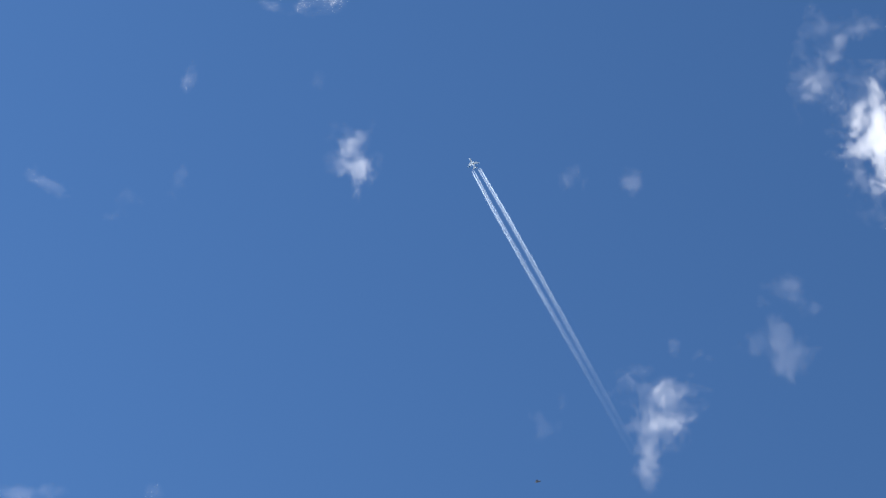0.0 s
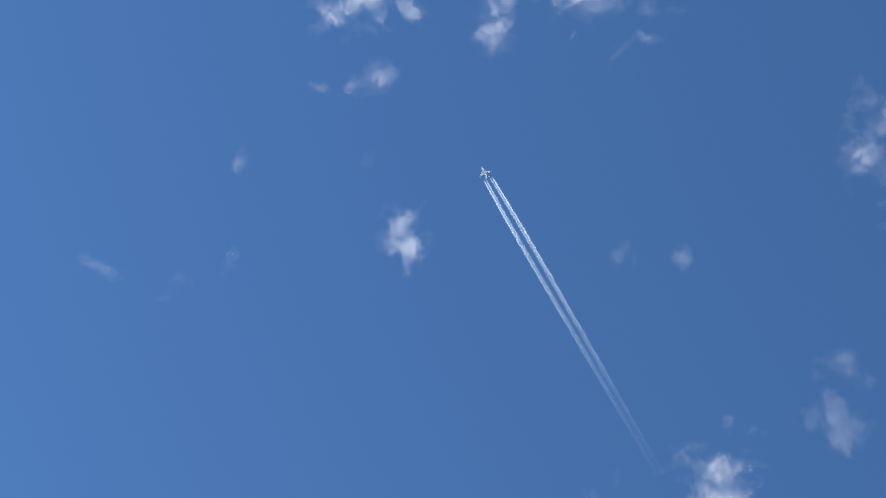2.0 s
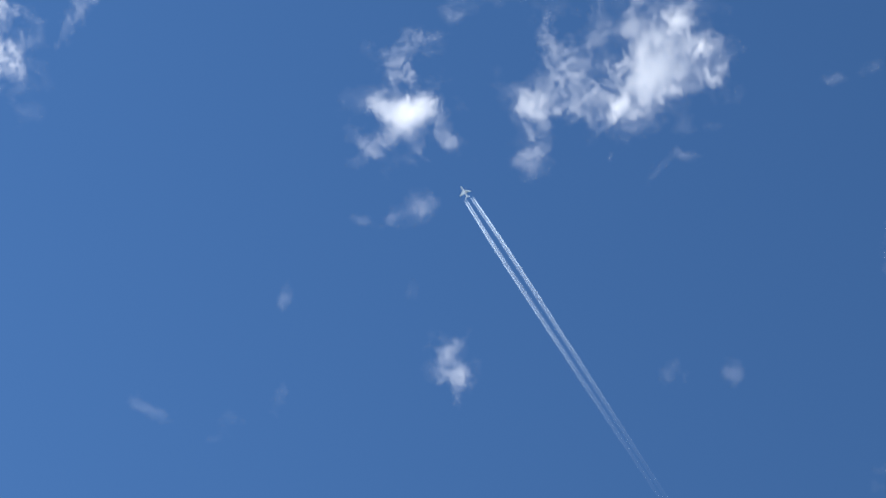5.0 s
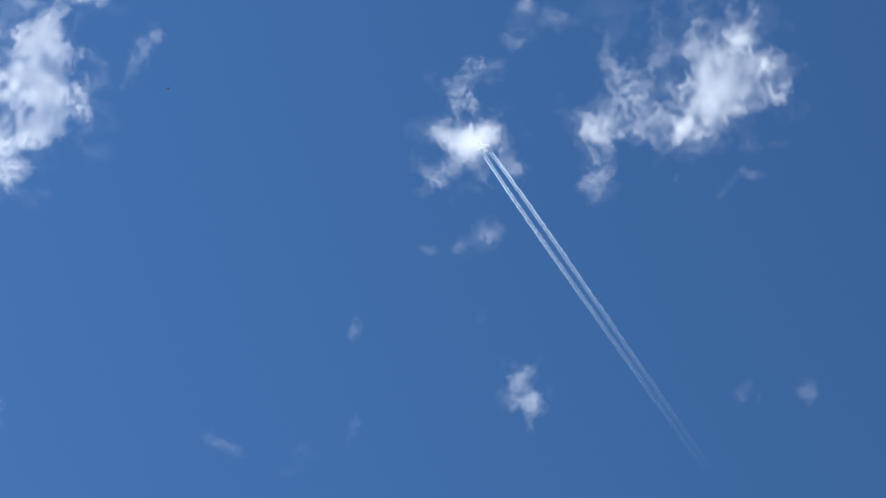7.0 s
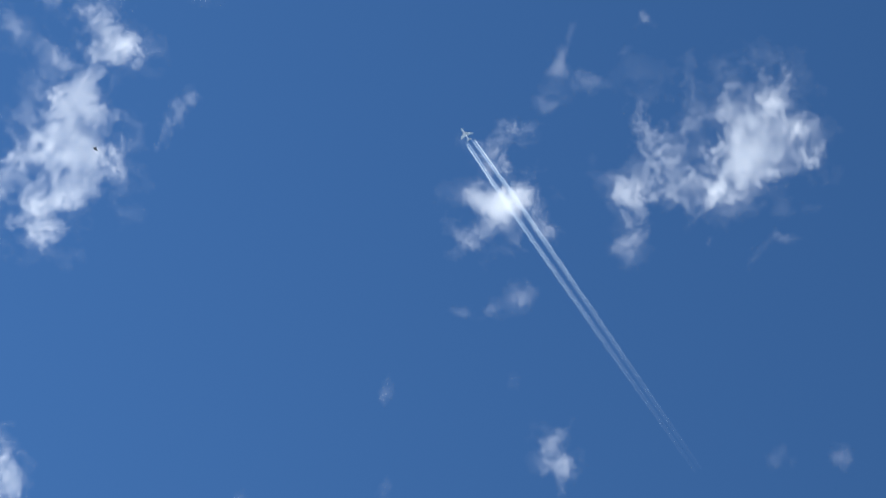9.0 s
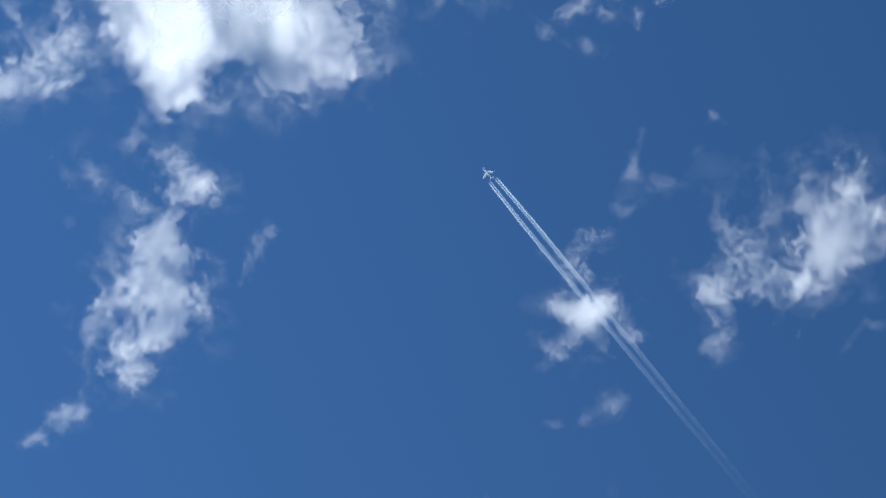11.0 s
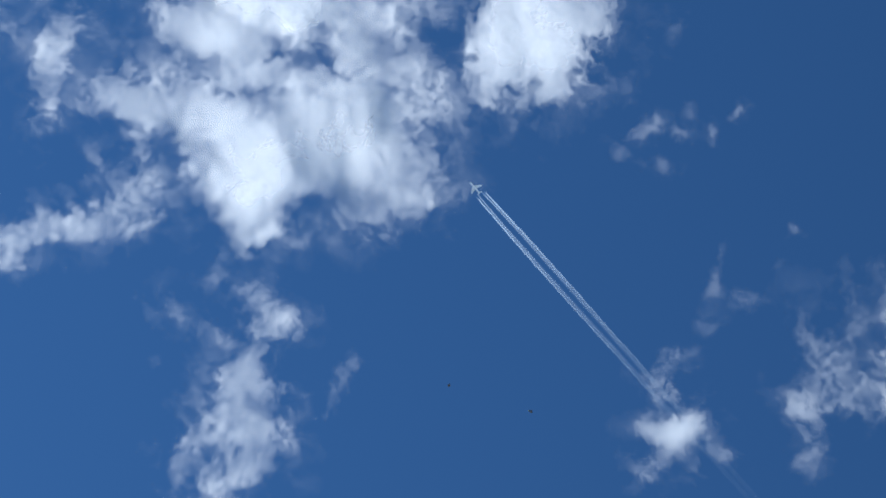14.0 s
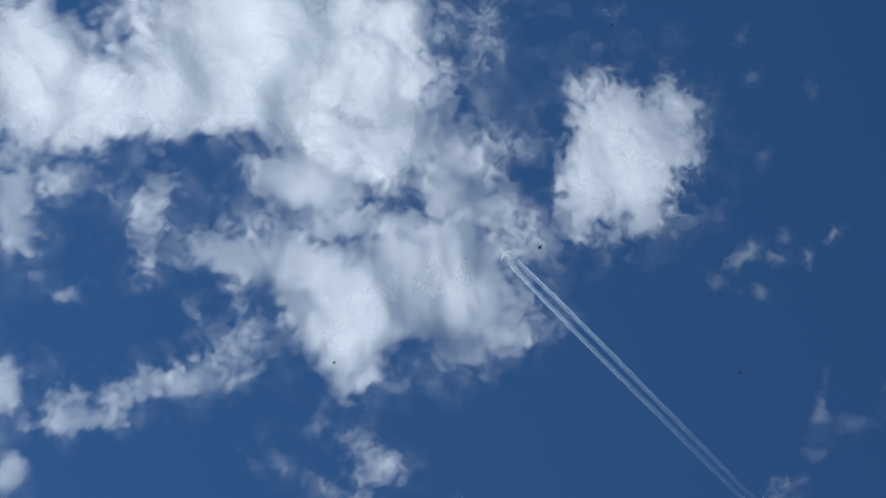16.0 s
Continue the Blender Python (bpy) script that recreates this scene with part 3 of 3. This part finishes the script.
    fly(1.0, -148, [(0.00, -4.331, 5.499, 0.020), (12.90, -4.331, 5.499, 0.020), (13.70, -1.954, 2.988, 7.910), (13.90, -1.502, 2.454, 8.255), (14.00, -1.325, 2.432, 8.300), (14.10, -1.195, 2.262, 8.384), (14.20, -0.998, 1.897, 8.526), (14.40, -0.505, 0.698, 8.799), (15.20, 4.122, -5.657, 0.020), (16.00, 4.122, -5.657, 0.020)])
    fly(1.0, 135, [(0.00, 2.879, 6.380, 0.020), (13.00, 2.879, 6.380, 0.020), (13.80, -0.546, 2.977, 7.409), (13.90, -0.709, 2.561, 7.587), (14.00, -0.932, 2.361, 7.638), (14.10, -1.166, 2.221, 7.651), (14.20, -1.263, 2.242, 7.623), (14.30, -1.329, 2.235, 7.612), (14.40, -1.446, 2.103, 7.632), (14.50, -2.085, 1.476, 7.631), (14.60, -2.718, 0.829, 7.501), (15.40, -6.609, -2.307, 0.020), (16.00, -6.609, -2.307, 0.020)])
    fly(1.1, -102, [(0.00, -2.297, 6.612, 0.020), (12.00, -2.297, 6.612, 0.020), (12.80, -1.312, 2.835, 6.546), (12.90, -1.199, 2.685, 6.657), (13.00, -1.059, 2.575, 6.745), (13.10, -0.912, 2.749, 6.683), (13.90, 0.425, 6.987, 0.020), (16.00, 0.425, 6.987, 0.020)])
    fly(1.0, -99, [(0.00, -0.019, -7.000, 0.020), (13.60, -0.019, -7.000, 0.020), (14.40, -1.281, 0.513, 9.074), (14.50, -1.234, 0.983, 9.034), (14.60, -0.980, 0.698, 9.104), (14.70, -0.760, 0.429, 9.150), (15.50, 2.866, -6.386, 0.020), (16.00, 2.866, -6.386, 0.020)])
    fly(1.0, 19, [(0.00, 1.412, -6.856, 0.020), (13.40, 1.412, -6.856, 0.020), (14.20, -0.929, 0.597, 8.411), (14.30, -1.055, 0.929, 8.355), (14.40, -1.168, 1.168, 8.299), (14.50, -1.263, 1.325, 8.253), (14.60, -1.347, 1.619, 8.171), (14.70, -1.434, 1.939, 8.065), (14.90, -1.581, 2.493, 7.837), (15.70, -2.355, 6.592, 0.020), (16.00, -2.355, 6.592, 0.020)])
    fly(0.8, 44, [(0.00, 3.882, -5.825, 0.020), (14.00, 3.882, -5.825, 0.020), (14.80, -0.461, 0.384, 7.771), (14.90, -0.622, 0.482, 7.750), (15.00, -0.791, 0.584, 7.722), (15.10, -1.016, 0.754, 7.670), (15.20, -1.221, 0.955, 7.603), (15.30, -1.424, 1.194, 7.515), (15.50, -1.937, 1.914, 7.170), (16.00, -4.969, 4.931, 0.020)])
    fly(0.9, 159, [(0.00, -6.065, 3.495, 0.020), (14.00, -6.065, 3.495, 0.020), (14.80, -2.019, 1.752, 6.407), (14.90, -2.135, 1.480, 6.448), (15.00, -2.217, 1.197, 6.489), (15.10, -2.363, 0.863, 6.491), (15.90, -6.947, -0.860, 0.020), (16.00, -6.947, -0.860, 0.020)])
    fly(1.0, 30, [(0.00, 6.982, 0.507, 0.020), (13.70, 6.982, 0.507, 0.020), (14.50, 0.725, 1.726, 8.604), (14.70, 0.076, 1.812, 8.620), (14.90, -0.241, 1.888, 8.596), (15.00, -0.209, 1.877, 8.600), (15.10, -0.073, 1.973, 8.576), (15.20, 0.139, 2.085, 8.542), (15.30, 0.432, 2.233, 8.484), (16.00, 6.172, 3.303, 0.020)])
    fly(0.9, -79, [(0.00, -6.876, -1.312, 0.020), (14.20, -6.876, -1.312, 0.020), (15.00, -2.772, 0.941, 7.459), (15.30, -1.665, 1.228, 7.815), (15.40, -1.334, 1.273, 7.885), (15.50, -1.079, 1.297, 7.929), (15.60, -0.794, 1.349, 7.960), (15.80, -0.209, 1.464, 7.981), (15.95, 0.422, 1.588, 7.941), (16.00, 6.734, 1.911, 0.020)])
    fly(1.0, -119, [(0.00, -5.504, 4.324, 0.020), (14.80, -5.504, 4.324, 0.020), (15.60, -1.979, 1.745, 6.821), (15.70, -1.689, 1.342, 7.038), (15.80, -1.385, 1.109, 7.175), (15.90, -1.090, 1.048, 7.251), (16.00, -0.866, 1.123, 7.276)])
    fly(1.0, 63, [(0.00, 6.959, -0.759, 0.020), (14.30, 6.959, -0.759, 0.020), (15.10, 0.820, 1.195, 9.060), (15.30, -0.104, 1.383, 9.072), (15.40, -0.392, 1.453, 9.050), (15.50, -0.649, 1.517, 9.019), (15.60, -0.889, 1.625, 8.971), (15.70, -1.232, 1.928, 8.847), (15.85, -1.799, 2.538, 8.534), (16.00, -1.861, 6.748, 0.020)])
    fly(0.9, 172, [(0.00, -2.405, 6.574, 0.020), (14.95, -2.405, 6.574, 0.020), (15.75, -1.763, 2.467, 7.798), (15.80, -1.784, 2.295, 7.858), (15.90, -1.845, 1.892, 7.974), (16.00, -1.897, 1.475, 8.068)])
    fly(0.9, -153, [(0.00, 1.912, 6.734, 0.020), (14.95, 1.912, 6.734, 0.020), (15.75, -0.753, 2.511, 7.219), (15.80, -0.681, 2.379, 7.285), (15.90, -0.537, 2.092, 7.412), (16.00, -0.388, 1.795, 7.522)])
    fly(0.7, 106, [(0.00, 6.947, -0.863, 0.020), (14.50, 6.947, -0.863, 0.020), (15.30, 0.651, 0.794, 7.003), (15.50, 0.349, 0.697, 7.044), (15.80, -0.116, 0.569, 7.069), (15.90, -0.266, 0.527, 7.068), (16.00, -0.408, 0.486, 7.063)])


motions()
